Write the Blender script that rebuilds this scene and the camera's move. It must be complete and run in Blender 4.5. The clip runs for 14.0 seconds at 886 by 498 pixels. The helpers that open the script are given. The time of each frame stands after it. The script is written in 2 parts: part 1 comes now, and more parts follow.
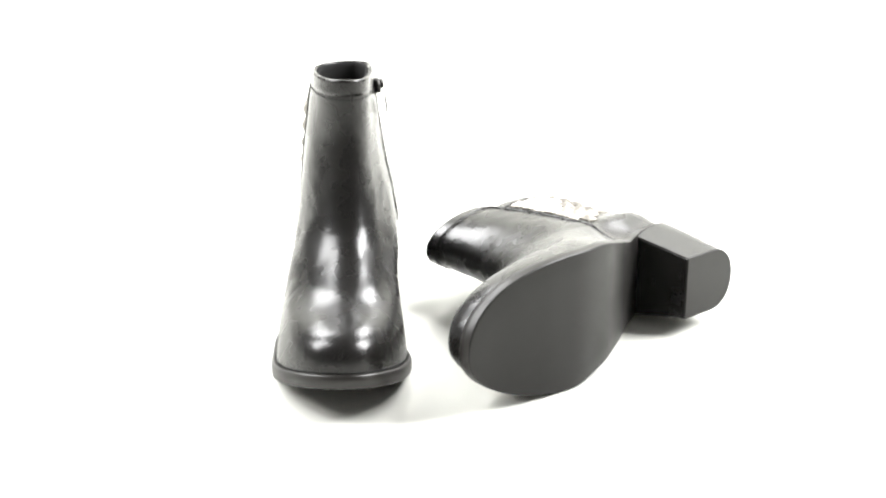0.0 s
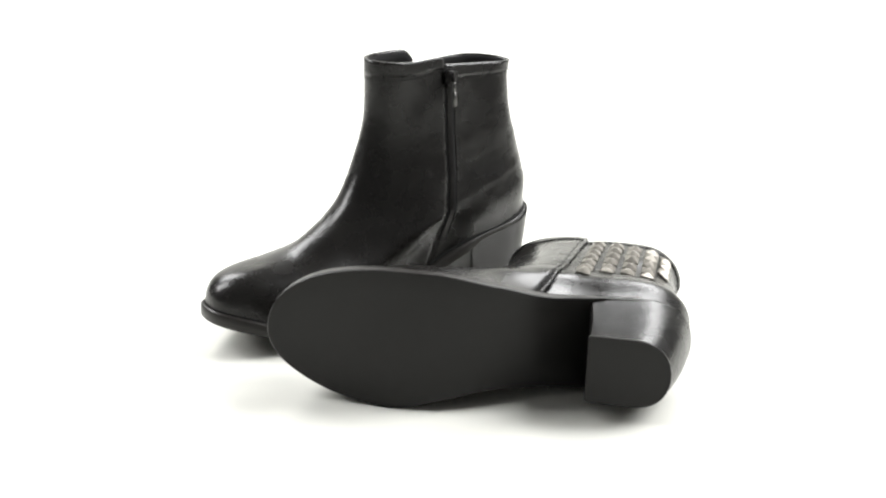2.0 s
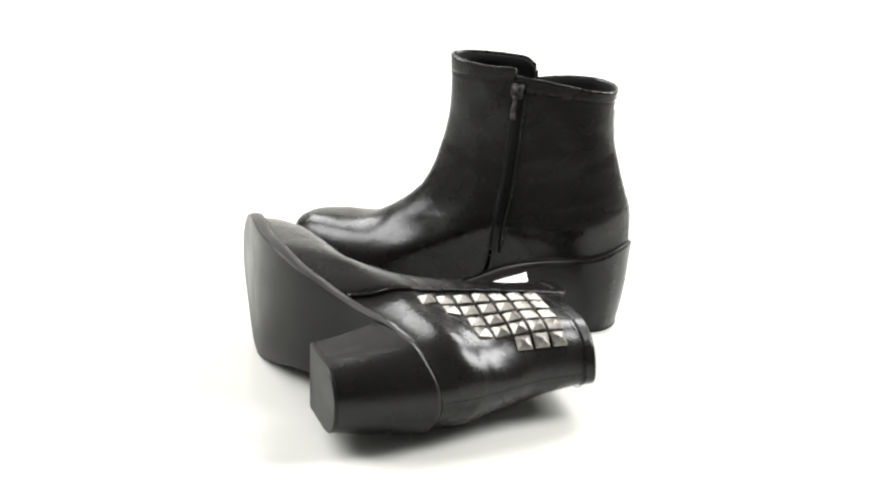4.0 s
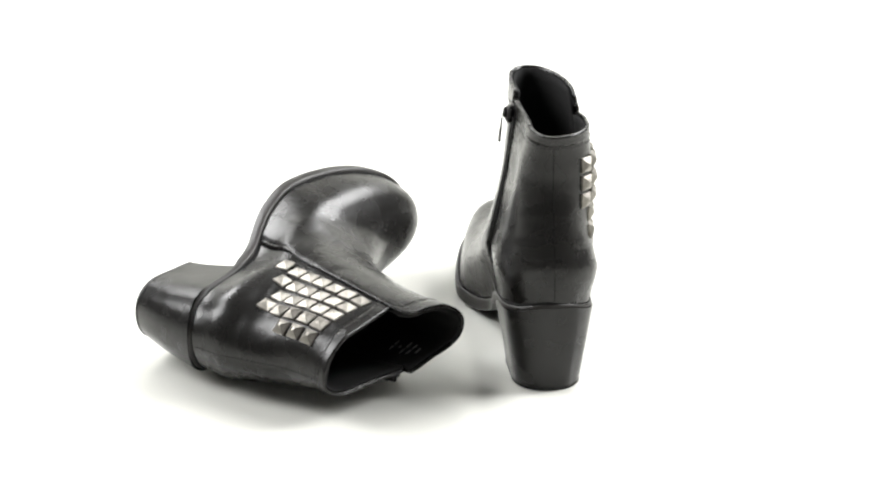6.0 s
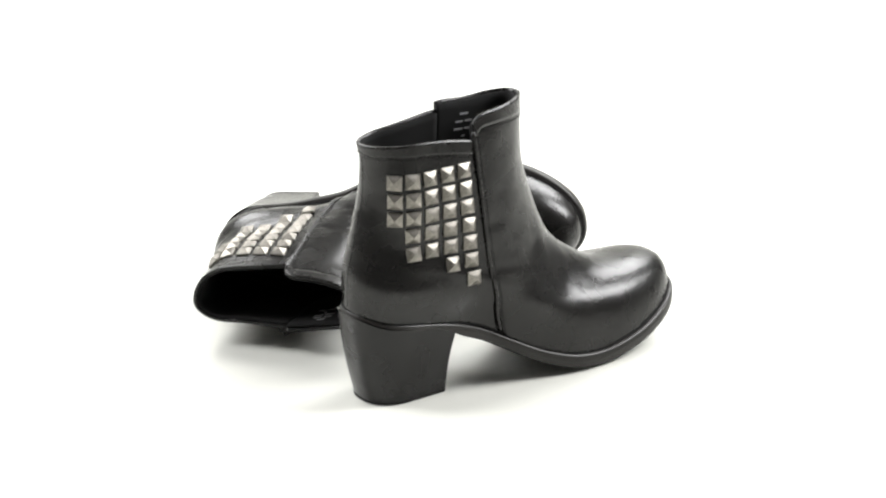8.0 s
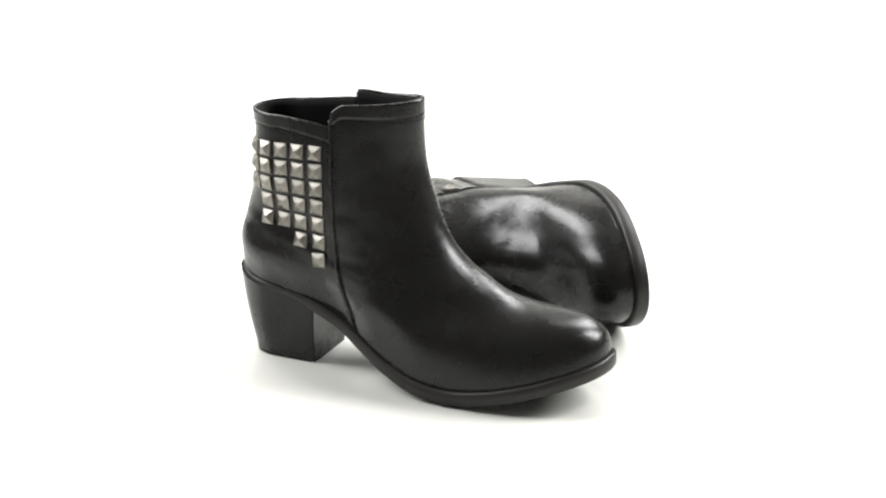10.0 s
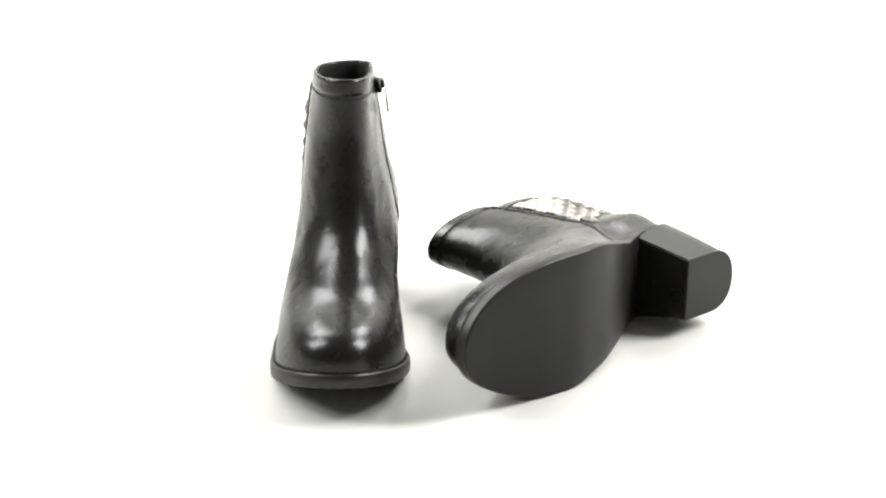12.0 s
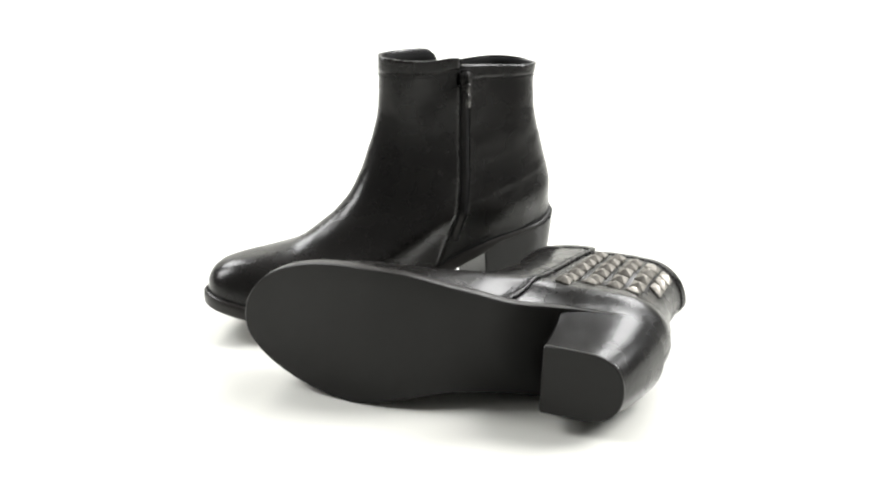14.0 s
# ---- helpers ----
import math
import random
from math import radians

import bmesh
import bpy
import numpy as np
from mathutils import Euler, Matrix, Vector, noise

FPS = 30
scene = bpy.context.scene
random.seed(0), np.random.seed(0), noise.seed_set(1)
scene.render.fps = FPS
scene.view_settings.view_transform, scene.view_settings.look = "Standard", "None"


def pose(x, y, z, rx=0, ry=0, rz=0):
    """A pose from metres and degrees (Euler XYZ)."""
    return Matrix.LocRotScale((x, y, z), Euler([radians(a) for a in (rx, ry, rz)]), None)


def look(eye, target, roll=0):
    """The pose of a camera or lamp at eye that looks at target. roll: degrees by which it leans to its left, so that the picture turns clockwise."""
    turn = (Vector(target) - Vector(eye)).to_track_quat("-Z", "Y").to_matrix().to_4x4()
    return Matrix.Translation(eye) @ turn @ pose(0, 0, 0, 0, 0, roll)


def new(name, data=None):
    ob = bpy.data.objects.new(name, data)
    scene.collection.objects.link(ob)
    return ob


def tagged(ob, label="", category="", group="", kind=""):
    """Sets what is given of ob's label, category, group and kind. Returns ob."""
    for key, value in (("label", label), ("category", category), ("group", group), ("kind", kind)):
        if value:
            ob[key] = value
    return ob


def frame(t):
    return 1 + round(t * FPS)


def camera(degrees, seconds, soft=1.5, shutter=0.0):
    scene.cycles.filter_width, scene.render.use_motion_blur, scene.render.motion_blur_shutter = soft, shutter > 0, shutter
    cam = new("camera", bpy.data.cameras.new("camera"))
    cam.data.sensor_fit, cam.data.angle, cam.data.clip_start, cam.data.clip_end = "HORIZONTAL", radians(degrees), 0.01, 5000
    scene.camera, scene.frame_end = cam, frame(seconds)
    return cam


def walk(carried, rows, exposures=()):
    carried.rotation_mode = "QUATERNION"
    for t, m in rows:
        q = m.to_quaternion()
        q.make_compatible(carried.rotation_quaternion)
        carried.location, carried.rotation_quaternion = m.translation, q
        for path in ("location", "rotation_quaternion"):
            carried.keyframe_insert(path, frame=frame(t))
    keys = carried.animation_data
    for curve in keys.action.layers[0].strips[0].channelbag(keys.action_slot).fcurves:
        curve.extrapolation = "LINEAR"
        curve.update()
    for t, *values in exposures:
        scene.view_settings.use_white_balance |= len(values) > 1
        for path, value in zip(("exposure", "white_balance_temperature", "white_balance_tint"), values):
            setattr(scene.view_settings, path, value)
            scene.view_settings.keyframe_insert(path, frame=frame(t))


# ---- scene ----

# The camera stands still; both boots ride round on a slow turntable.
cam = camera(28.0, 14.0, soft=2.2)
EYE = pose(0.0, -1.15, 0.4777, 90 - 19.87, 0.16, -0.18)
walk(cam, [(0.0, EYE), (14.0, EYE)], exposures=[(0.0, 0.85), (0.2, 0.35), (0.4, 0.0), (14.0, 0.0)])

# ---- light: a white studio sweep under soft boxes ----
world = bpy.data.worlds.new("studio")
scene.world = world
world.use_nodes = True
sky = world.node_tree.nodes["Background"]
sky.inputs["Color"].default_value = (1.0, 0.99, 0.97, 1)
sky.inputs["Strength"].default_value = 0.17


def softbox(name, eye, target, wide, high, watts, colour=(1, 1, 1)):
    data = bpy.data.lights.new(name, "AREA")
    data.shape, data.size, data.size_y, data.energy, data.color = "RECTANGLE", wide, high, watts, colour
    ob = new(name, data)
    ob.matrix_world = look(eye, target)
    return ob


softbox("softbox_left", (-1.30, 0.12, 1.15), (0.0, 0.0, 0.05), 0.65, 1.0, 30)
softbox("softbox_right", (1.35, 0.12, 1.20), (0.0, 0.0, 0.05), 0.65, 1.0, 48)
softbox("softbox_back_left", (-0.85, 1.10, 1.32), (0.0, 0.05, 0.0), 0.8, 0.7, 24)
softbox("softbox_back_right", (0.80, 1.10, 1.32), (0.0, 0.05, 0.0), 0.8, 0.7, 28)


# ---- materials ----
def material(name, base, rough, metal=0.0, spec=0.5):
    mat = bpy.data.materials.new(name)
    mat.use_nodes = True
    nt = mat.node_tree
    bsdf = nt.nodes["Principled BSDF"]
    bsdf.inputs["Base Color"].default_value = (*base, 1)
    bsdf.inputs["Roughness"].default_value = rough
    bsdf.inputs["Metallic"].default_value = metal
    bsdf.inputs["Specular IOR Level"].default_value = spec
    return mat, nt, bsdf


def noise_node(nt, scale, detail=4.0, rough=0.55, distortion=0.0):
    tc = nt.nodes.new("ShaderNodeTexCoord")
    n = nt.nodes.new("ShaderNodeTexNoise")
    n.inputs["Scale"].default_value = scale
    n.inputs["Detail"].default_value = detail
    n.inputs["Roughness"].default_value = rough
    n.inputs["Distortion"].default_value = distortion
    nt.links.new(tc.outputs["Object"], n.inputs["Vector"])
    return n


def ramp(nt, fac, a, b, lo=0.3, hi=0.7):
    m = nt.nodes.new("ShaderNodeMapRange")
    m.inputs["From Min"].default_value, m.inputs["From Max"].default_value = lo, hi
    m.inputs["To Min"].default_value, m.inputs["To Max"].default_value = a, b
    nt.links.new(fac, m.inputs["Value"])
    return m.outputs["Result"]


def tint(nt, fac, a, b):
    m = nt.nodes.new("ShaderNodeMix")
    m.data_type = "RGBA"
    m.inputs["A"].default_value, m.inputs["B"].default_value = (*a, 1), (*b, 1)
    nt.links.new(fac, m.inputs["Factor"])
    return m.outputs["Result"]


def bump(nt, bsdf, pairs):
    last = None
    for height, strength, distance in pairs:
        b = nt.nodes.new("ShaderNodeBump")
        b.inputs["Strength"].default_value, b.inputs["Distance"].default_value = strength, distance
        nt.links.new(height, b.inputs["Height"])
        if last:
            nt.links.new(last, b.inputs["Normal"])
        last = b.outputs["Normal"]
    nt.links.new(last, bsdf.inputs["Normal"])


def leather_material(name, dark, pale, rough_lo, rough_hi, spec=0.6):
    mat, nt, bsdf = material(name, dark, 0.3, spec=spec)
    big = noise_node(nt, 22, 3)
    fine = noise_node(nt, 900, 3)
    mid = noise_node(nt, 60, 3, 0.5)
    crease = noise_node(nt, 46, 6, 0.62, distortion=1.2)
    vor = nt.nodes.new("ShaderNodeTexVoronoi")
    vor.inputs["Scale"].default_value = 1300
    tc = nt.nodes.new("ShaderNodeTexCoord")
    nt.links.new(tc.outputs["Object"], vor.inputs["Vector"])
    nt.links.new(tint(nt, ramp(nt, big.outputs["Fac"], 0, 1), dark, pale), bsdf.inputs["Base Color"])
    nt.links.new(ramp(nt, mid.outputs["Fac"], rough_lo, rough_hi), bsdf.inputs["Roughness"])
    bump(nt, bsdf, [(big.outputs["Fac"], 0.085, 0.004), (mid.outputs["Fac"], 0.06, 0.001), (crease.outputs["Fac"], 0.24, 0.0014),
                    (vor.outputs["Distance"], 0.06, 0.0003), (fine.outputs["Fac"], 0.05, 0.0002)])
    return mat


LEATHER = leather_material("black_leather", (0.0058, 0.0054, 0.0049), (0.0085, 0.0078, 0.0071), 0.24, 0.30, 0.40)
HEEL_WRAP = leather_material("heel_leather", (0.0060, 0.0057, 0.0054), (0.0100, 0.0095, 0.0090), 0.22, 0.29, 0.32)


def rubber_material(name, base, rough, spec=0.2):
    mat, nt, bsdf = material(name, base, rough, spec=spec)
    big = noise_node(nt, 30, 5)
    fine = noise_node(nt, 1400, 2)
    pale = tuple(c * 1.35 for c in base)
    nt.links.new(tint(nt, ramp(nt, big.outputs["Fac"], 0, 1), base, pale), bsdf.inputs["Base Color"])
    nt.links.new(ramp(nt, big.outputs["Fac"], rough - 0.06, rough + 0.08), bsdf.inputs["Roughness"])
    bump(nt, bsdf, [(fine.outputs["Fac"], 0.15, 0.0003)])
    return mat


RUBBER = rubber_material("sole_rubber", (0.0060, 0.0056, 0.0052), 0.36, 0.26)
EDGE = rubber_material("sole_edge", (0.012, 0.0108, 0.0095), 0.42, 0.4)
GROOVE = rubber_material("welt_thread", (0.005, 0.005, 0.005), 0.8)
THREAD = rubber_material("welt_stitch_thread", (0.03, 0.027, 0.024), 0.7)
LINING = rubber_material("lining_textile", (0.010, 0.010, 0.010), 0.9)
ZIP_TAPE = rubber_material("zip_tape", (0.007, 0.007, 0.007), 0.75)
ZIP_METAL = material("zip_metal", (0.035, 0.034, 0.033), 0.35, 1.0)[0]
PULL_METAL = material("pull_metal", (0.10, 0.098, 0.095), 0.3, 1.0)[0]
INK = material("label_ink", (0.28, 0.28, 0.28), 0.7)[0]


def stud_material():
    mat, nt, bsdf = material("stud_metal", (0.5, 0.48, 0.44), 0.3, 1.0)
    n = noise_node(nt, 260, 4)
    nt.links.new(tint(nt, ramp(nt, n.outputs["Fac"], 0, 1), (0.165, 0.156, 0.138), (0.33, 0.312, 0.28)), bsdf.inputs["Base Color"])
    nt.links.new(ramp(nt, n.outputs["Fac"], 0.36, 0.50), bsdf.inputs["Roughness"])
    bump(nt, bsdf, [(n.outputs["Fac"], 0.22, 0.0008)])
    return mat


STUD = stud_material()


def floor_material():
    mat, nt, bsdf = material("white_sweep", (0.86, 0.86, 0.845), 0.3)
    n = noise_node(nt, 1.3, 2)
    nt.links.new(tint(nt, ramp(nt, n.outputs["Fac"], 0, 1), (0.755, 0.755, 0.705), (0.77, 0.77, 0.72)), bsdf.inputs["Base Color"])
    nt.links.new(ramp(nt, n.outputs["Fac"], 0.13, 0.18), bsdf.inputs["Roughness"])
    return mat


SWEEP = floor_material()


# ---- the sweep: floor and backdrop in one sheet ----
def build_sweep():
    prof = [(-1.6, 0.0), (1.45, 0.0)]
    for k in range(1, 13):
        a = k / 12 * math.pi / 2
        prof.append((1.45 + 0.30 * math.sin(a), 0.30 - 0.30 * math.cos(a)))
    prof.append((1.75, 1.15))
    bm = bmesh.new()
    rows = [[bm.verts.new((x, y, z)) for x in (-1.7, -0.6, 0.6, 1.7)] for y, z in prof]
    for a, b in zip(rows, rows[1:]):
        for k in range(3):
            bm.faces.new((a[k], a[k + 1], b[k + 1], b[k]))
    me = bpy.data.meshes.new("floor")
    bm.to_mesh(me)
    bm.free()
    me.polygons.foreach_set("use_smooth", [True] * len(me.polygons))
    me.materials.append(SWEEP)
    ob = new("floor", me)
    tagged(ob, "seamless glossy white studio sweep, floor running up into backdrop", "floor", kind="structure")


build_sweep()


# ---- boots ----
def part(name, bm, mat, parent, label="", smooth=True):
    bmesh.ops.recalc_face_normals(bm, faces=bm.faces)
    me = bpy.data.meshes.new(name)
    bm.to_mesh(me)
    bm.free()
    me.polygons.foreach_set("use_smooth", [smooth] * len(me.polygons))
    me.materials.append(mat)
    ob = new(name, me)
    ob.parent = parent
    if label:
        tagged(ob, label)
    return ob


def spline(xs, ys):
    """A smooth curve through knots, with slopes held so that it doesn't overshoot."""
    xs, ys = np.array(xs, float), np.array(ys, float)
    d = np.diff(ys) / np.diff(xs)
    m = np.concatenate([[d[0]], (d[:-1] + d[1:]) / 2, [d[-1]]])
    for k in range(1, len(xs) - 1):
        if d[k - 1] * d[k] <= 0:
            m[k] = 0
        else:
            m[k] = 2 * d[k - 1] * d[k] / (d[k - 1] + d[k])

    def at(x):
        x = min(max(x, xs[0]), xs[-1])
        k = min(int(np.searchsorted(xs, x, side="right")) - 1, len(xs) - 2)
        h = xs[k + 1] - xs[k]
        u = (x - xs[k]) / h
        return float(ys[k] * (1 + 2 * u) * (1 - u) ** 2 + m[k] * h * u * (1 - u) ** 2
                     + ys[k + 1] * u * u * (3 - 2 * u) + m[k + 1] * h * u * u * (u - 1))
    return at


# Side profile of the last (x towards the toe from the heel's back, z up).
BACK_V = [0, .08, .2, .32, .45, .6, .75, .9, 1, 1.08]
BACK_X = spline(BACK_V, [-.0115, -.0112, -.0108, -.0085, -.0045, 0.0, .0016, .0012, -.0002, -.0014])
BACK_Z = spline(BACK_V, [.064, .073, .0855, .098, .113, .130, .145, .160, .170, .178])
FRONT_V = [0, .05, .1, .15, .2, .27, .34, .42, .5, .58, .66, .74, .82, .9, 1, 1.08]
FRONT_X = spline(FRONT_V, [.2486, .2478, .2440, .2358, .2238, .2062, .1885, .1660, .1486, .1370, .1296, .1245, .1206, .1192, .1188, .1186])
FRONT_Z = spline(FRONT_V, [.033, .0410, .0485, .0532, .0550, .0558, .0585, .0690, .0815, .0965, .1125, .130, .148, .165, .186, .197])
RAND = spline([-.013, 0, .02, .05, .07, .09, .115, .138, .1576, .182, .2064, .2357, .2532],
              [.0635, .058, .0545, .0485, .0415, .0308, .0185, .0118, .0100, .0131, .0190, .0280, .0333])
THICK = spline([-.013, .040, .056, .08, .26], [.003, .003, .0070, .0082, .0092])

# Half widths along a section, from the heel's back (0) to its front end (1), at three heights.
W_LAT = [spline([0, .13, .3, .45, .6, .75, 1], [.0285, .0285, .0288, .0400, .0478, .0475, .046]),
         spline([0, .2, .5, .8, 1], [.0365, .0378, .0394, .0338, .028]),
         spline([0, .4, .7, 1], [.0245, .0255, .0232, .0215])]
W_MED = [spline([0, .13, .24, .34, .44, .56, .7, .8, 1], [.0285, .0285, .0275, .0235, .0218, .0288, .0378, .0372, .0348]),
         spline([0, .2, .5, .8, 1], [.0325, .0325, .0325, .0275, .024]),
         spline([0, .5, 1], [.0190, .0185, .0190])]
ENDS = [(.13, .34), (.20, .47), (.21, .42)]
LEVEL = (0.0, 0.36, 1.0)


def rounding(s, a, b):
    if s < a:
        return math.sqrt(max(0.0, 1 - (1 - s / a) ** 2))
    if s > 1 - b:
        return max(0.0, 1 - (1 - (1 - s) / b) ** 2.15) ** 0.46
    return 1.0


def ease(x, a, b):
    u = min(1.0, max(0.0, (x - a) / (b - a)))
    return u * u * (3 - 2 * u)


def waist(s, v, lateral):
    """How far the shaft draws in above the heel counter, and all along the zip's side."""
    hollow = math.exp(-((v - 0.44) / 0.18) ** 2) * (1 - ease(s, 0.12, 0.65))
    if lateral:
        return 0.0080 * hollow
    return 0.0045 * hollow + 0.0036 * ease(v, 0.35, 0.75) * (1 - 0.5 * ease(s, .75, 1)) + 0.0022 * ease(v, .5, .9) * (1 - ease(s, .2, .6))


def half_width(s, v, lateral):
    w = W_LAT if lateral else W_MED
    f = [w[k](s) * rounding(s, *ENDS[k]) for k in range(3)]
    swell = (0.0042 if lateral else 0.0030) * math.exp(-((v - 0.17) / 0.10) ** 2) * max(0.0, 1 - s / 0.45) * rounding(s, .13, .3)
    swell -= waist(s, v, lateral) * rounding(s, .20, .42)
    if lateral:
        swell += 0.0020 * ease(s, .5, .8) * math.exp(-((v - 0.68) / 0.26) ** 2) * rounding(s, .2, .36)
    if v < LEVEL[1]:
        u = v / LEVEL[1]
        u = u * u * (3 - 2 * u) * 0.5 + u * 0.5
        return f[0] + (f[1] - f[0]) * u + swell * min(1.0, v / 0.08)
    u = ((v - LEVEL[1]) / (LEVEL[2] - LEVEL[1])) ** 0.9
    return f[1] + (f[2] - f[1]) * u + swell


def last_point(s, v, lateral):
    """A point of the boot's outer skin: s from back to front, v from the sole up to the collar."""
    xb, zb, xf, zf = BACK_X(v), BACK_Z(v), FRONT_X(v), FRONT_Z(v)
    x, z = xb + (xf - xb) * s, zb + (zf - zb) * s
    x0 = BACK_X(0) + (FRONT_X(0) - BACK_X(0)) * s
    sag = RAND(x0) - (BACK_Z(0) + (FRONT_Z(0) - BACK_Z(0)) * s)
    z += sag * max(0.0, 1 - v / 0.75) ** 1.6
    y = half_width(s, v, lateral)
    return Vector((x, -y if lateral else y, z))


SEAM_X = spline([.03, .06, .09, .13, .16, .19], [.0865, .0790, .0735, .0700, .0680, .0660])


def seam_s(v, lateral):
    """Where the front panel ends on either side: the seam outside, the zip inside."""
    s = 0.5
    for _ in range(12):
        p = last_point(s, v, lateral)
        s += (SEAM_X(p.z) - p.x) / max(0.02, FRONT_X(v) - BACK_X(v)) * 0.8
        s = min(max(s, 0.05), 0.95)
    return s


def wrinkle(p, amount):
    q = p * 26
    a = noise.noise(q) + 0.5 * noise.noise(q * 2.1 + Vector((3, 1, 7)))
    r = noise.noise(Vector((p.x * 60 + p.z * 40, p.y * 20, p.z * 130)))
    fold = math.exp(-((p.z - 0.10) / 0.030) ** 2) * (abs(r) ** 1.5)
    instep = math.exp(-((p.x - 0.15) / 0.035) ** 2) * math.exp(-((p.z - 0.075) / 0.03) ** 2)
    crease = noise.noise(Vector((p.x * 150 - p.z * 90, p.y * 35, p.z * 60)))
    calm = min(1.0, max(0.0, (p.z - 0.03) / 0.03))
    return amount * calm * (0.6 * a - 0.6 * fold - 0.5 * instep * max(0.0, crease) ** 2)


GRIDS = {}
WRINKLE = 0.0016


def skin_grid(front, rows, lo, hi, flip, amount=WRINKLE):
    """Rows of points over the front panel (vamp) or the back one (quarter), seen from the sole up."""
    key = (front, rows, lo, hi)
    if key not in GRIDS:
        GRIDS[key] = plain_grid(front, rows, lo, hi, amount)
    return [[Vector((p.x, p.y * flip, p.z)) for p in row] for row in GRIDS[key]]


def plain_grid(front, rows, lo, hi, amount):
    grid = []
    for r in range(rows + 1):
        u = lo + (hi - lo) * r / rows
        line = []
        n = 40 if front else 30
        sl, sm = seam_s(u, True), seam_s(u, False)
        if front:
            path = [(sl + (1 - sl) * math.sin(k / n * math.pi / 2), True) for k in range(n)]
            path += [(sm + (1 - sm) * math.sin(k / n * math.pi / 2), False) for k in range(n, -1, -1)]
        else:
            path = [(sl * (1 - math.sin(k / n * math.pi / 2)), True) for k in range(n)]
            path += [(sm * (1 - math.sin(k / n * math.pi / 2)), False) for k in range(n, -1, -1)]
        for s, lateral in path:
            edge = sl if lateral else sm
            if front:
                v = u * (1 + (0.024 * math.exp(-((s - edge) / 0.25) ** 2) - 0.045 * math.exp(-((s - edge) / 0.035) ** 2)) * max(0, u - 0.3)) if lateral else u * (1 + 0.042 * math.exp(-((s - edge) / 0.14) ** 2) * max(0, u - 0.3))
            else:
                v = u * (1 - (0.075 if lateral else 0.008) * (s / edge) ** 1.5)
            p = last_point(s, v, lateral)
            line.append(p)
        grid.append(line)
    out = []
    for r, line in enumerate(grid):
        row = []
        for k, p in enumerate(line):
            n = normal_at(grid, r, k)
            row.append(p + n * wrinkle(p, amount))
        out.append(row)
    return out


def normal_at(grid, r, k):
    up = grid[min(r + 1, len(grid) - 1)][k] - grid[max(r - 1, 0)][k]
    along = grid[r][min(k + 1, len(grid[r]) - 1)] - grid[r][max(k - 1, 0)]
    n = along.cross(up)
    if n.length < 1e-12:
        return Vector((1, 0, 0))
    n.normalize()
    c = Vector((grid[r][k].x - 0.06, grid[r][k].y, 0.02))
    return n if n.dot(c) > 0 or abs(n.dot(c)) < 1e-4 and n.z > 0 else -n


def grid_normals(grid):
    sign = 0.0
    raw = []
    for r in range(len(grid)):
        row = []
        for k in range(len(grid[r])):
            up = grid[min(r + 1, len(grid) - 1)][k] - grid[max(r - 1, 0)][k]
            along = grid[r][min(k + 1, len(grid[r]) - 1)] - grid[r][max(k - 1, 0)]
            n = along.cross(up)
            n = n.normalized() if n.length > 1e-12 else Vector((0, 0, 0))
            sign += n.dot(Vector((grid[r][k].x - (0.06 if grid[r][k].x < 0.12 else 0.12), grid[r][k].y, 0.0)))
            row.append(n)
        raw.append(row)
    return [[n if sign > 0 else -n for n in row] for row in raw]


def shell(grid, outer, inner):
    """A skin of real thickness over a grid of points."""
    ns = grid_normals(grid)
    bm = bmesh.new()
    a = [[bm.verts.new(p + n * outer) for p, n in zip(row, nr)] for row, nr in zip(grid, ns)]
    b = [[bm.verts.new(p + n * inner) for p, n in zip(row, nr)] for row, nr in zip(grid, ns)]
    rows, cols = len(grid), len(grid[0])
    for r in range(rows - 1):
        for k in range(cols - 1):
            bm.faces.new((a[r][k], a[r][k + 1], a[r + 1][k + 1], a[r + 1][k]))
            bm.faces.new((b[r][k], b[r + 1][k], b[r + 1][k + 1], b[r][k + 1]))
        bm.faces.new((a[r][0], a[r + 1][0], b[r + 1][0], b[r][0]))
        bm.faces.new((a[r][-1], b[r][-1], b[r + 1][-1], a[r + 1][-1]))
    for k in range(cols - 1):
        bm.faces.new((a[0][k], b[0][k], b[0][k + 1], a[0][k + 1]))
        bm.faces.new((a[-1][k], a[-1][k + 1], b[-1][k + 1], b[-1][k]))
    return bm


def ring_stack(rings, cap_low=True, cap_high=True):
    bm = bmesh.new()
    vs = [[bm.verts.new(p) for p in ring] for ring in rings]
    n = len(rings[0])
    for a, b in zip(vs, vs[1:]):
        for k in range(n):
            bm.faces.new((a[k], a[(k + 1) % n], b[(k + 1) % n], b[k]))
    if cap_low:
        bm.faces.new(vs[0][::-1])
    if cap_high:
        bm.faces.new(vs[-1])
    return bm


def sole_outline(grow, n=56):
    """The sole's plan, out from the upper's foot by grow: pairs of lateral and medial points from back to front."""
    pts = []
    length = FRONT_X(0) - BACK_X(0)
    rear = 0.3 * grow if grow > 0 else grow
    for k in range(n + 1):
        s = 0.5 - 0.5 * math.cos(math.pi * k / n)
        x = BACK_X(0) - rear + (length + rear + grow) * s
        out = (rear + (grow - rear) * ease(x, .03, .07)) * rounding(s, .1, .2)
        pts.append((x, -(half_width(s, 0, True) + out), half_width(s, 0, False) + out))
    return pts


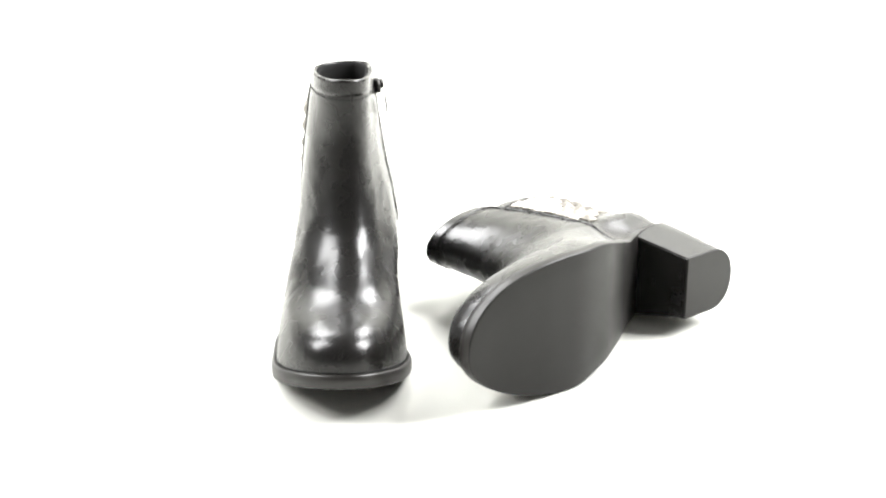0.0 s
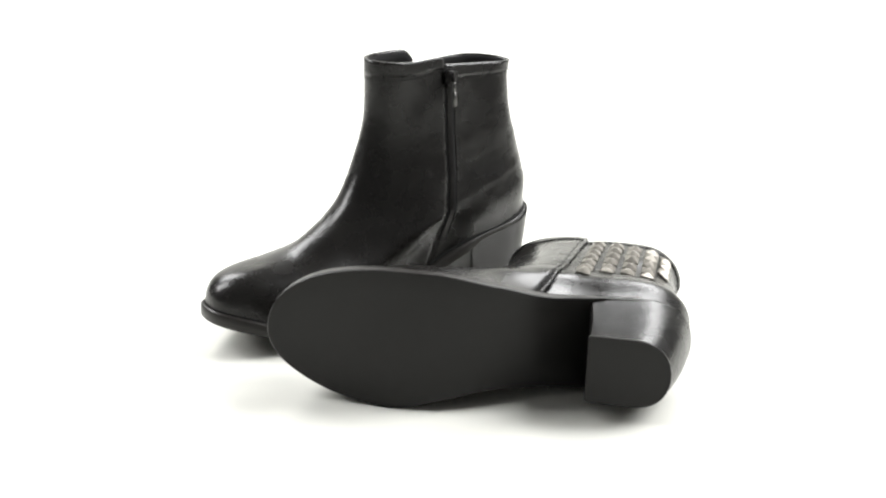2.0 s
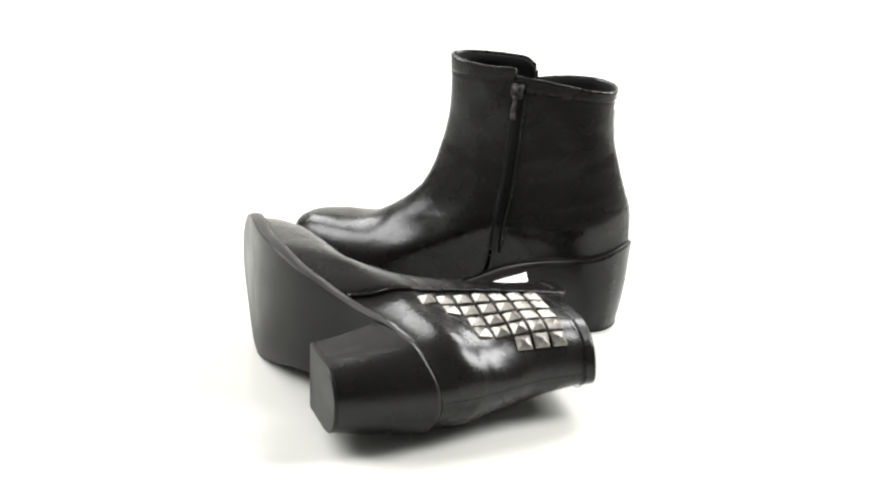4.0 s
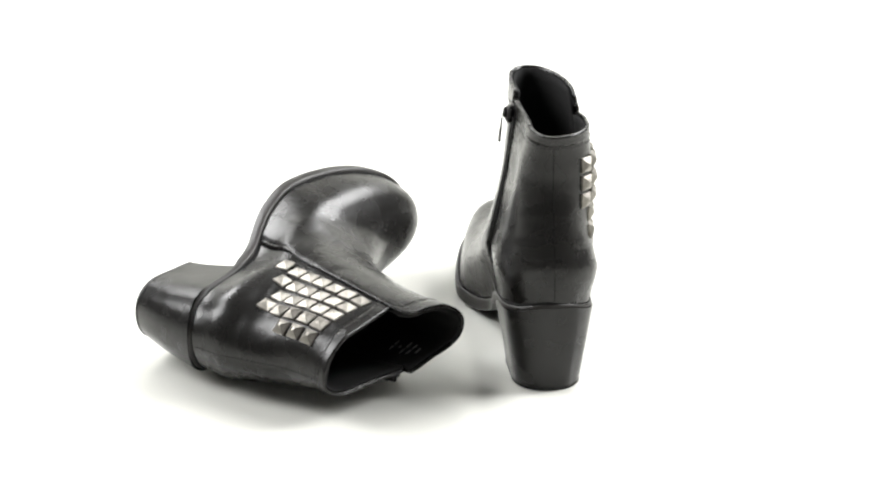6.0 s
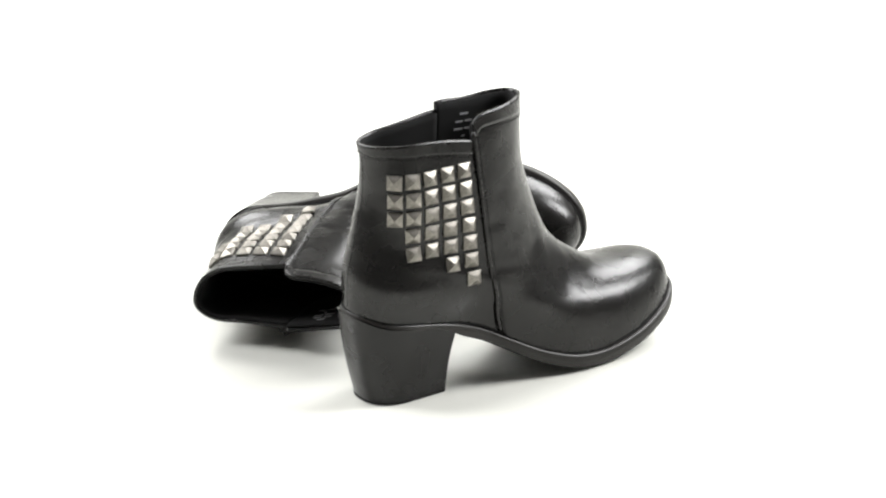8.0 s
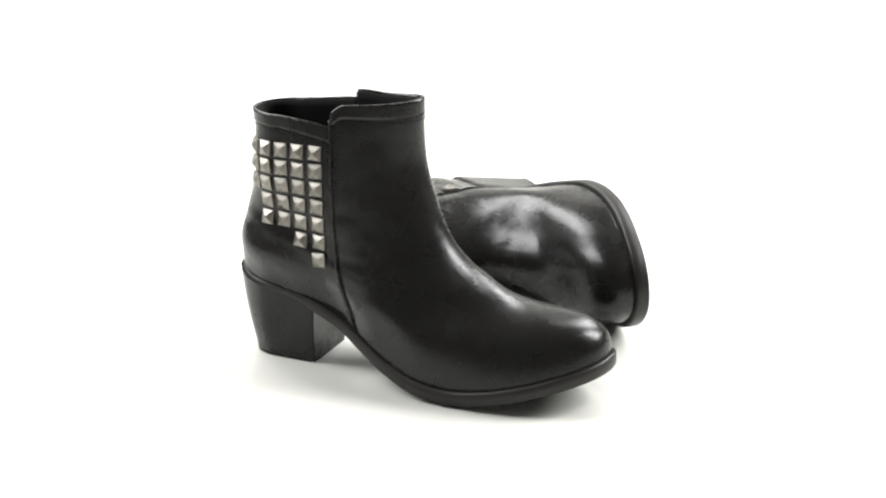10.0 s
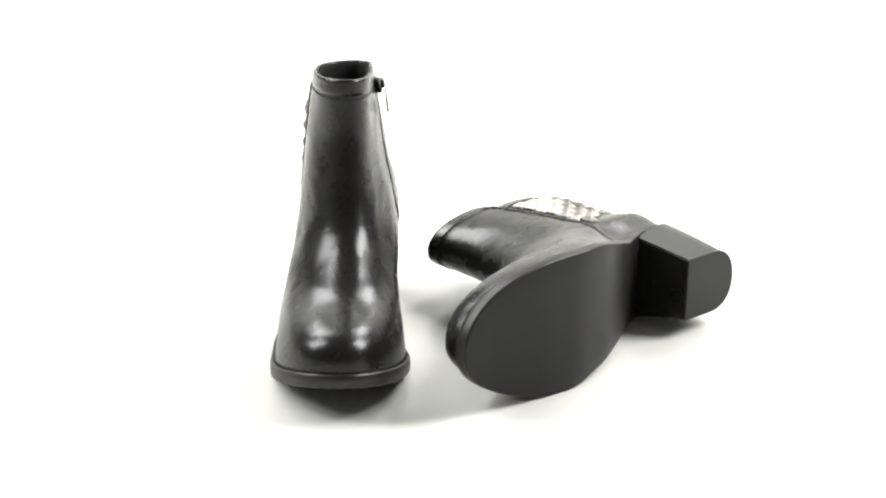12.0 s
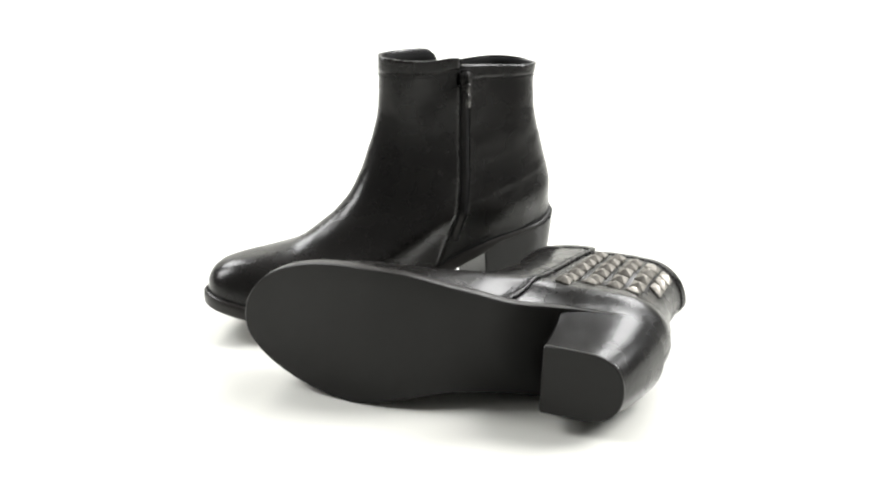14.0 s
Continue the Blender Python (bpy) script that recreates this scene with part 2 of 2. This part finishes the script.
def build_sole(flip, parent):
    def level(grow, depth):
        o = sole_outline(grow)
        row = [(x, yl) for x, yl, ym in o] + [(x, ym) for x, yl, ym in o[-2:0:-1]]
        return [Vector((x, y * flip, RAND(x) - depth(x))) for x, y in row]
    rings = [level(-.004, lambda x: -.0006), level(.0026, lambda x: -.0006), level(.0035, lambda x: .0006),
             level(.0038, lambda x: THICK(x) * 0.5), level(.0037, lambda x: THICK(x) * 0.90), level(.0031, lambda x: THICK(x) - .0002),
             level(-.0050, lambda x: THICK(x) + .0002), level(-.0088, lambda x: THICK(x) + .0002), level(-.0110, lambda x: THICK(x) + .0002)]
    part("midsole", ring_stack(rings[:5], False, False), EDGE, parent, "burnished dark sole edge")
    rings = rings[4:]
    bm = ring_stack(rings, False, False)
    bm.verts.ensure_lookup_table()
    n = len(rings[0])
    ring = bm.verts[-n:]
    for k in range(n // 2):
        q = []
        for w in (ring[k], ring[k + 1], ring[n - k - 1], ring[(n - k) % n]):
            if w not in q:
                q.append(w)
        if len(q) > 2:
            bm.faces.new(q)
    outsole = part("outsole", bm, RUBBER, parent, "smooth black rubber outsole")
    outsole.data.set_sharp_from_angle(angle=radians(20))


def build_welt(flip, parent):
    def level(grow, up):
        o = sole_outline(grow)
        row = [(x, yl) for x, yl, ym in o] + [(x, ym) for x, yl, ym in o[-2:0:-1]]
        return [Vector((x, y * flip, RAND(x) + up)) for x, y in row]
    return part("welt", ring_stack([level(-.003, .0), level(.0010, .0002), level(.0013, .0014), level(.0004, .0024), level(-.003, .0026)],
                                   False, False), GROOVE, parent, "dark stitched welt")


def welt_stitches(flip, parent):
    """Short stitches on the sole's ledge, round the forefoot."""
    o = sole_outline(.0016, 240)
    bm = bmesh.new()
    for side in (1, 2):
        last = None
        for row in o:
            p = Vector((row[0], row[side] * flip, RAND(row[0]) + .0008))
            if row[0] < .075:
                continue
            if last is None or (p - last).length > .0026:
                if last is not None:
                    t = (p - last).normalized()
                    up = Vector((0, 0, 1))
                    m = Matrix((t, up.cross(t), up)).transposed().to_4x4()
                    add_box(bm, Matrix.Translation(p) @ m, .0017, .0007, .0005)
                last = p
    part("stitching", bm, THREAD, parent, "grey-brown welt stitching", smooth=False)


def heel_ring(xb, xf, hw, z, flip, n=14):
    """A heel's cross-section: flat breast, straight sides and a round back."""
    bend = min(hw * 1.05, (xf - xb) * 0.6)
    pts = [(xf, -hw + .0012), (xf - .0012, -hw)]
    pts += [(xf - (xf - xb - bend) * k / 4, -hw) for k in range(1, 4)]
    for k in range(2 * n + 1):
        a = math.pi * k / (2 * n)
        c = math.cos(a)
        pts.append((xb + bend - bend * math.sin(a) ** 0.9, -hw * (abs(c) ** 0.92) * (1 if c > 0 else -1)))
    pts += [(xf - (xf - xb - bend) * k / 4, hw) for k in range(3, 0, -1)]
    pts += [(xf - .0012, hw), (xf, hw - .0012)]
    return [Vector((x, y * flip, z(x) if callable(z) else z)) for x, y in pts]


def build_heel(flip, parent):
    back = spline([0, .3, .6, 1], [-.0035, -.0075, -.0105, -.0130])
    rings = []
    for k in range(9):
        u = k / 8
        wide = .0222 + (.0295 - .0222) * u ** 1.15
        z = (lambda x, u=u: .0024 + (RAND(x) - .0022 - .0024) * u)
        rings.append(heel_ring(back(u), .0490 + .0040 * u - .0012 * math.sin(u * math.pi), wide, z, flip))
    heel = part("heel", ring_stack(rings), HEEL_WRAP, parent, "black leather-wrapped block heel")
    low = [heel_ring(-.0030, .0484, .0218, 0.0, flip), heel_ring(-.0036, .0488, .0223, .0006, flip), heel_ring(-.0036, .0488, .0223, .0023, flip)]
    part("top_piece", ring_stack(low), RUBBER, heel, "black rubber top piece")
    for p in (heel, *heel.children):
        p.data.polygons.foreach_set("use_smooth", [len(f.vertices) == 4 for f in p.data.polygons])
        p.data.set_sharp_from_angle(angle=radians(35))


def surface_at(x, z, lateral):
    """The place on the skin at a given x and z, and the way out of it."""
    best = None
    for i in range(40):
        for j in range(40):
            p = last_point((i + .5) / 40, (j + .5) / 40, lateral)
            d = (p.x - x) ** 2 + (p.z - z) ** 2
            if best is None or d < best[0]:
                best = (d, (i + .5) / 40, (j + .5) / 40)
    _, s, v = best
    for _ in range(6):
        p, e = last_point(s, v, lateral), 1e-4
        ps, pv = (last_point(s + e, v, lateral) - p) / e, (last_point(s, v + e, lateral) - p) / e
        det = ps.x * pv.z - ps.z * pv.x
        dx, dz = x - p.x, z - p.z
        s += (dx * pv.z - dz * pv.x) / det
        v += (ps.x * dz - ps.z * dx) / det
    p, e = last_point(s, v, lateral), 1e-3
    ps, pv = last_point(s + e, v, lateral) - last_point(s - e, v, lateral), last_point(s, v + e, lateral) - last_point(s, v - e, lateral)
    n = ps.cross(pv).normalized()
    if (n.y > 0) == lateral:
        n = -n
    return p, n


STUD_X = (.0570, .0443, .0320, .0200, .0106)
STUDS = [(r, c) for r, cols in enumerate((5, 5, 5, 4, 4, 2, 1)) for c in range(cols)]
STUD_PLACES = [surface_at(STUD_X[c] + .0007 * r - .0002 * r * c, .1500 - .0004 * c - .0117 * r, True) for r, c in STUDS]


def stud_mesh():
    bm = bmesh.new()
    levels = [(.0047, -.0010), (.0048, .0006), (.0045, .0010), (.0022, .0026), (.0006, .0034)]
    vs = [[bm.verts.new((a * h, b * h, z)) for a, b in ((-1, -1), (1, -1), (1, 1), (-1, 1))] for h, z in levels]
    for a, b in zip(vs, vs[1:]):
        for k in range(4):
            bm.faces.new((a[k], a[(k + 1) % 4], b[(k + 1) % 4], b[k]))
    bm.faces.new(vs[-1])
    me = bpy.data.meshes.new("stud")
    bm.to_mesh(me)
    bm.free()
    me.materials.append(STUD)
    return me


STUD_MESH = stud_mesh()


def build_studs(flip, parent):
    rng = random.Random(4)
    for p, n in STUD_PLACES:
        p = p + n * wrinkle(p, WRINKLE)
        p, n = Vector((p.x, p.y * flip, p.z)), Vector((n.x, n.y * flip, n.z))
        up = (Vector((0, 0, 1)) - n * n.z).normalized()
        side = up.cross(n)
        ob = new("stud", STUD_MESH)
        ob.parent = parent
        turn = Matrix((side, up, n)).transposed().to_4x4() @ pose(0, 0, 0, rng.uniform(-3, 3), rng.uniform(-3, 3), rng.uniform(-3, 3))
        ob.matrix_local = Matrix.Translation(p + n * .0003) @ turn


def strip_along(line, ways, width, thick, lift):
    """A narrow band along a line on the skin."""
    rings = []
    for k, (p, n) in enumerate(zip(line, ways)):
        t = (line[min(k + 1, len(line) - 1)] - line[max(k - 1, 0)]).normalized()
        side = t.cross(n).normalized() * width / 2
        c = p + n * lift
        rings.append([c - side, c - side * 0.8 + n * thick, c + side * 0.8 + n * thick, c + side])
    return ring_stack(rings)


def add_box(bm, m, sx, sy, sz):
    vs = [bm.verts.new(m @ Vector((a * sx / 2, b * sy / 2, c * sz / 2))) for a in (-1, 1) for b in (-1, 1) for c in (-1, 1)]
    for f in ((0, 1, 3, 2), (4, 6, 7, 5), (0, 4, 5, 1), (2, 3, 7, 6), (0, 2, 6, 4), (1, 5, 7, 3)):
        bm.faces.new([vs[k] for k in f])


def seam_line(lateral, back, lo, hi, count):
    """Points and outward ways along the front panel's edge, moved back by some metres."""
    line, ways = [], []
    for k in range(count + 1):
        v, e = lo + (hi - lo) * k / count, 1e-3
        s = seam_s(v, lateral) - back / (FRONT_X(v) - BACK_X(v))
        p = last_point(s, v, lateral)
        n = (last_point(s + e, v, lateral) - last_point(s - e, v, lateral)).cross(last_point(s, v + e, lateral) - last_point(s, v - e, lateral)).normalized()
        n = -n if (n.y > 0) == lateral else n
        line.append(p + n * wrinkle(p, WRINKLE)), ways.append(n)
    return line, ways


def build_zip(flip, parent):
    line, ways = seam_line(False, .0040, .10, .975, 40)
    line = [Vector((p.x, p.y * flip, p.z)) for p in line]
    ways = [Vector((n.x, n.y * flip, n.z)) for n in ways]
    tape = part("zip", strip_along(line, ways, .0100, .0006, .0002), ZIP_TAPE, parent, "black zip on the inner side")
    bm = bmesh.new()
    for k in range(40):
        for h in (0.25, 0.75):
            p, n = line[k].lerp(line[k + 1], h), ways[k]
            t = (line[k + 1] - line[k]).normalized()
            m = Matrix((t.cross(n), t, n)).transposed().to_4x4()
            add_box(bm, Matrix.Translation(p + n * .0010) @ m, .0040, .0011, .0010)
    part("zip_teeth", bm, ZIP_METAL, tape, "dark metal zip teeth", smooth=False)
    p, n, t = line[38], ways[38], (line[39] - line[37]).normalized()
    m = Matrix.Translation(p + n * .0030) @ Matrix((t.cross(n), t, n)).transposed().to_4x4()
    bm = bmesh.new()
    add_box(bm, m, .0088, .0100, .0042)
    add_box(bm, m @ pose(0, .0010, .0030), .0028, .0070, .0030)
    bmesh.ops.bevel(bm, geom=list(bm.edges), offset=.0008, segments=2, affect="EDGES")
    slider = part("zip_slider", bm, ZIP_METAL, tape, "dark metal zip slider")
    bm = bmesh.new()
    m2 = m @ pose(0, -.0010, .0042)
    add_box(bm, m2 @ pose(0, -.0055, .0, 4), .0026, .0080, .0010)
    add_box(bm, m2 @ pose(0, -.0135, -.0004, 3), .0034, .0100, .0014)
    bmesh.ops.bevel(bm, geom=list(bm.edges), offset=.0004, segments=1, affect="EDGES")
    part("zip_pull", bm, PULL_METAL, slider, "bright metal pull tab")


def stitch_line(flip, parent, front, u, gap=.0026):
    """A row of short stitches under the collar."""
    g = skin_grid(front, 4, u - .02, u + .02, flip)
    row, ns = g[2], grid_normals(g)[2]
    bm = bmesh.new()
    carry = 0.0
    for k in range(len(row) - 1):
        d = row[k + 1] - row[k]
        if d.length < 1e-6:
            continue
        t = d.normalized()
        pos = carry
        while pos < d.length:
            n = ns[k]
            m = Matrix((t, n.cross(t), n)).transposed().to_4x4()
            add_box(bm, Matrix.Translation(row[k] + t * pos + n * .0014) @ m, .0018, .0004, .0004)
            pos += gap
        carry = pos - d.length
    return part("stitching", bm, GROOVE, parent, "black stitching", smooth=False)


def seam_stitching(flip, parent):
    line, ways = seam_line(True, -.0030, .02, .93, 70)
    bm = bmesh.new()
    for k in range(70):
        p, n = line[k].copy(), ways[k].copy()
        t = line[k + 1] - line[k]
        for w in (p, n, t):
            w.y *= flip
        t.normalize()
        m = Matrix((t, n.cross(t), n)).transposed().to_4x4()
        add_box(bm, Matrix.Translation(p + n * .0009) @ m, .0014, .0004, .0005)
    part("stitching", bm, GROOVE, parent, "black stitching beside the seam", smooth=False)


def seam_piping(flip, parent, lateral, back, lo, hi, size):
    """A folded leather edge standing proud along a seam."""
    line, ways = seam_line(lateral, back, lo, hi, 60)
    line = [Vector((p.x, p.y * flip, p.z)) for p in line]
    ways = [Vector((n.x, n.y * flip, n.z)) for n in ways]
    rings = []
    for k, (p, n) in enumerate(zip(line, ways)):
        t = (line[min(k + 1, 60)] - line[max(k - 1, 0)]).normalized()
        side = t.cross(n).normalized()
        rings.append([p + side * (size * math.cos(a)) + n * (.0006 + size * math.sin(a)) for a in (i * math.pi / 4 for i in range(8))])
    part("piping", ring_stack(rings), LEATHER, parent, "folded leather edge along the seam")


def back_seam(flip, parent):
    """A fine closed seam down the heel's back."""
    rings = []
    for k in range(61):
        v = .03 + .88 * k / 60
        p = last_point(0.0, v, True)
        p.x -= wrinkle(p, WRINKLE)
        rings.append([p + Vector((-.00025, .0, .0)), p + Vector((.0004, -.0006, 0)), p + Vector((.0004, .0006, 0))])
    part("seam", ring_stack(rings), GROOVE, parent, "fine back seam")


def lining_print(flip, parent):
    """Five short lines of print inside the shaft, too small to read."""
    bm = bmesh.new()
    for r, (half, gap) in enumerate(((.0030, .0), (.0062, .0008), (.0070, .0006), (.0012, .0), (.0056, .0007))):
        z = .1725 - .0050 * r
        for a, b in ((-half, -gap), (gap, half)) if gap else ((-half, half),):
            p, n = surface_at(.088 + (a + b) / 2, z, False)
            n.y *= flip
            p.y *= flip
            along = Vector((1, 0, 0)) - n * n.x
            along.normalize()
            m = Matrix((along, n.cross(along), n)).transposed().to_4x4()
            add_box(bm, Matrix.Translation(p - n * .0034) @ m, abs(b - a), .0013, .0003)
    part("print", bm, INK, parent, "pale grey printed lines", smooth=False)


def build_boot(flip, label):
    boot = new("ankle_boot")
    tagged(boot, label, "boot", group="pair of boots")
    quarter = part("quarter", shell(skin_grid(False, 44, 0, 1, flip), .0, -.0014), LEATHER, boot, "black leather quarter")
    vamp = part("vamp", shell(skin_grid(True, 60, 0, 1, flip), .0009, -.0006), LEATHER, boot, "smooth black leather vamp")
    part("collar_band", shell(skin_grid(False, 5, .935, 1.0, flip), .0005, -.0002), LEATHER, quarter, "folded leather collar band")
    part("collar_band", shell(skin_grid(True, 5, .945, 1.0, flip), .0014, .0006), LEATHER, vamp, "folded leather collar band")
    bm = shell(skin_grid(False, 30, .02, .99, flip), -.0016, -.0030)
    part("lining", bm, LINING, quarter, "black textile lining")
    part("lining", shell(skin_grid(True, 30, .02, .99, flip), -.0008, -.0030), LINING, vamp, "black textile lining")
    seam_stitching(flip, vamp)
    seam_piping(flip, vamp, True, .0002, .02, .955, .0013)
    seam_piping(flip, quarter, False, .0092, .12, .93, .0008)
    back_seam(flip, quarter)
    stitch_line(flip, quarter, False, .925)
    stitch_line(flip, vamp, True, .935)
    lining_print(flip, vamp)
    build_sole(flip, boot)
    build_welt(flip, boot)
    welt_stitches(flip, boot)
    build_heel(flip, boot)
    build_zip(flip, boot)
    build_studs(flip, boot)
    return boot


right_boot = build_boot(1, "black leather ankle boot with pyramid studs, standing upright")
left_boot = build_boot(-1, "black leather ankle boot with pyramid studs, lying on its side")


def flatten_toe(boot, drop):
    """The fallen boot's toe springs up less than its fellow's, and lies a little longer."""
    for o in boot.children_recursive:
        if not o.name.startswith("stud"):
            for w in o.data.vertices:
                w.co.z -= drop * max(0.0, w.co.x - 0.15) ** 2 / 0.01 + 0.0036 * ease(w.co.x, 0.05, 0.11)
                w.co.x += 0.012 * max(0.0, w.co.x - 0.06)


flatten_toe(left_boot, 0.010)

STAND = pose(-0.0633, 0.1018, 0.0, 0, 0, -88.6)
LIE = pose(0.2044, 0.0282, 0.0325, 91.05, -2.83, -134.37)
TURN = [0.6, 13.9, 27.7, 41.5, 55.8, 70.6, 85.6, 100.8, 115.7, 130.4, 145.3, 160.5, 175.4, 190.1, 204.9, 220.4,
        235.7, 250.0, 264.6, 280.0, 295.9, 312.3, 329.1, 345.5, 361.5, 377.8, 393.8, 410.2, 426.6]


def motions():
    """Both boots turn together about the table's upright axis."""
    for boot, rest in ((right_boot, STAND), (left_boot, LIE)):
        walk(boot, [(0.5 * k, pose(0, 0, 0, 0, 0, -a) @ rest) for k, a in enumerate(TURN)])


motions()
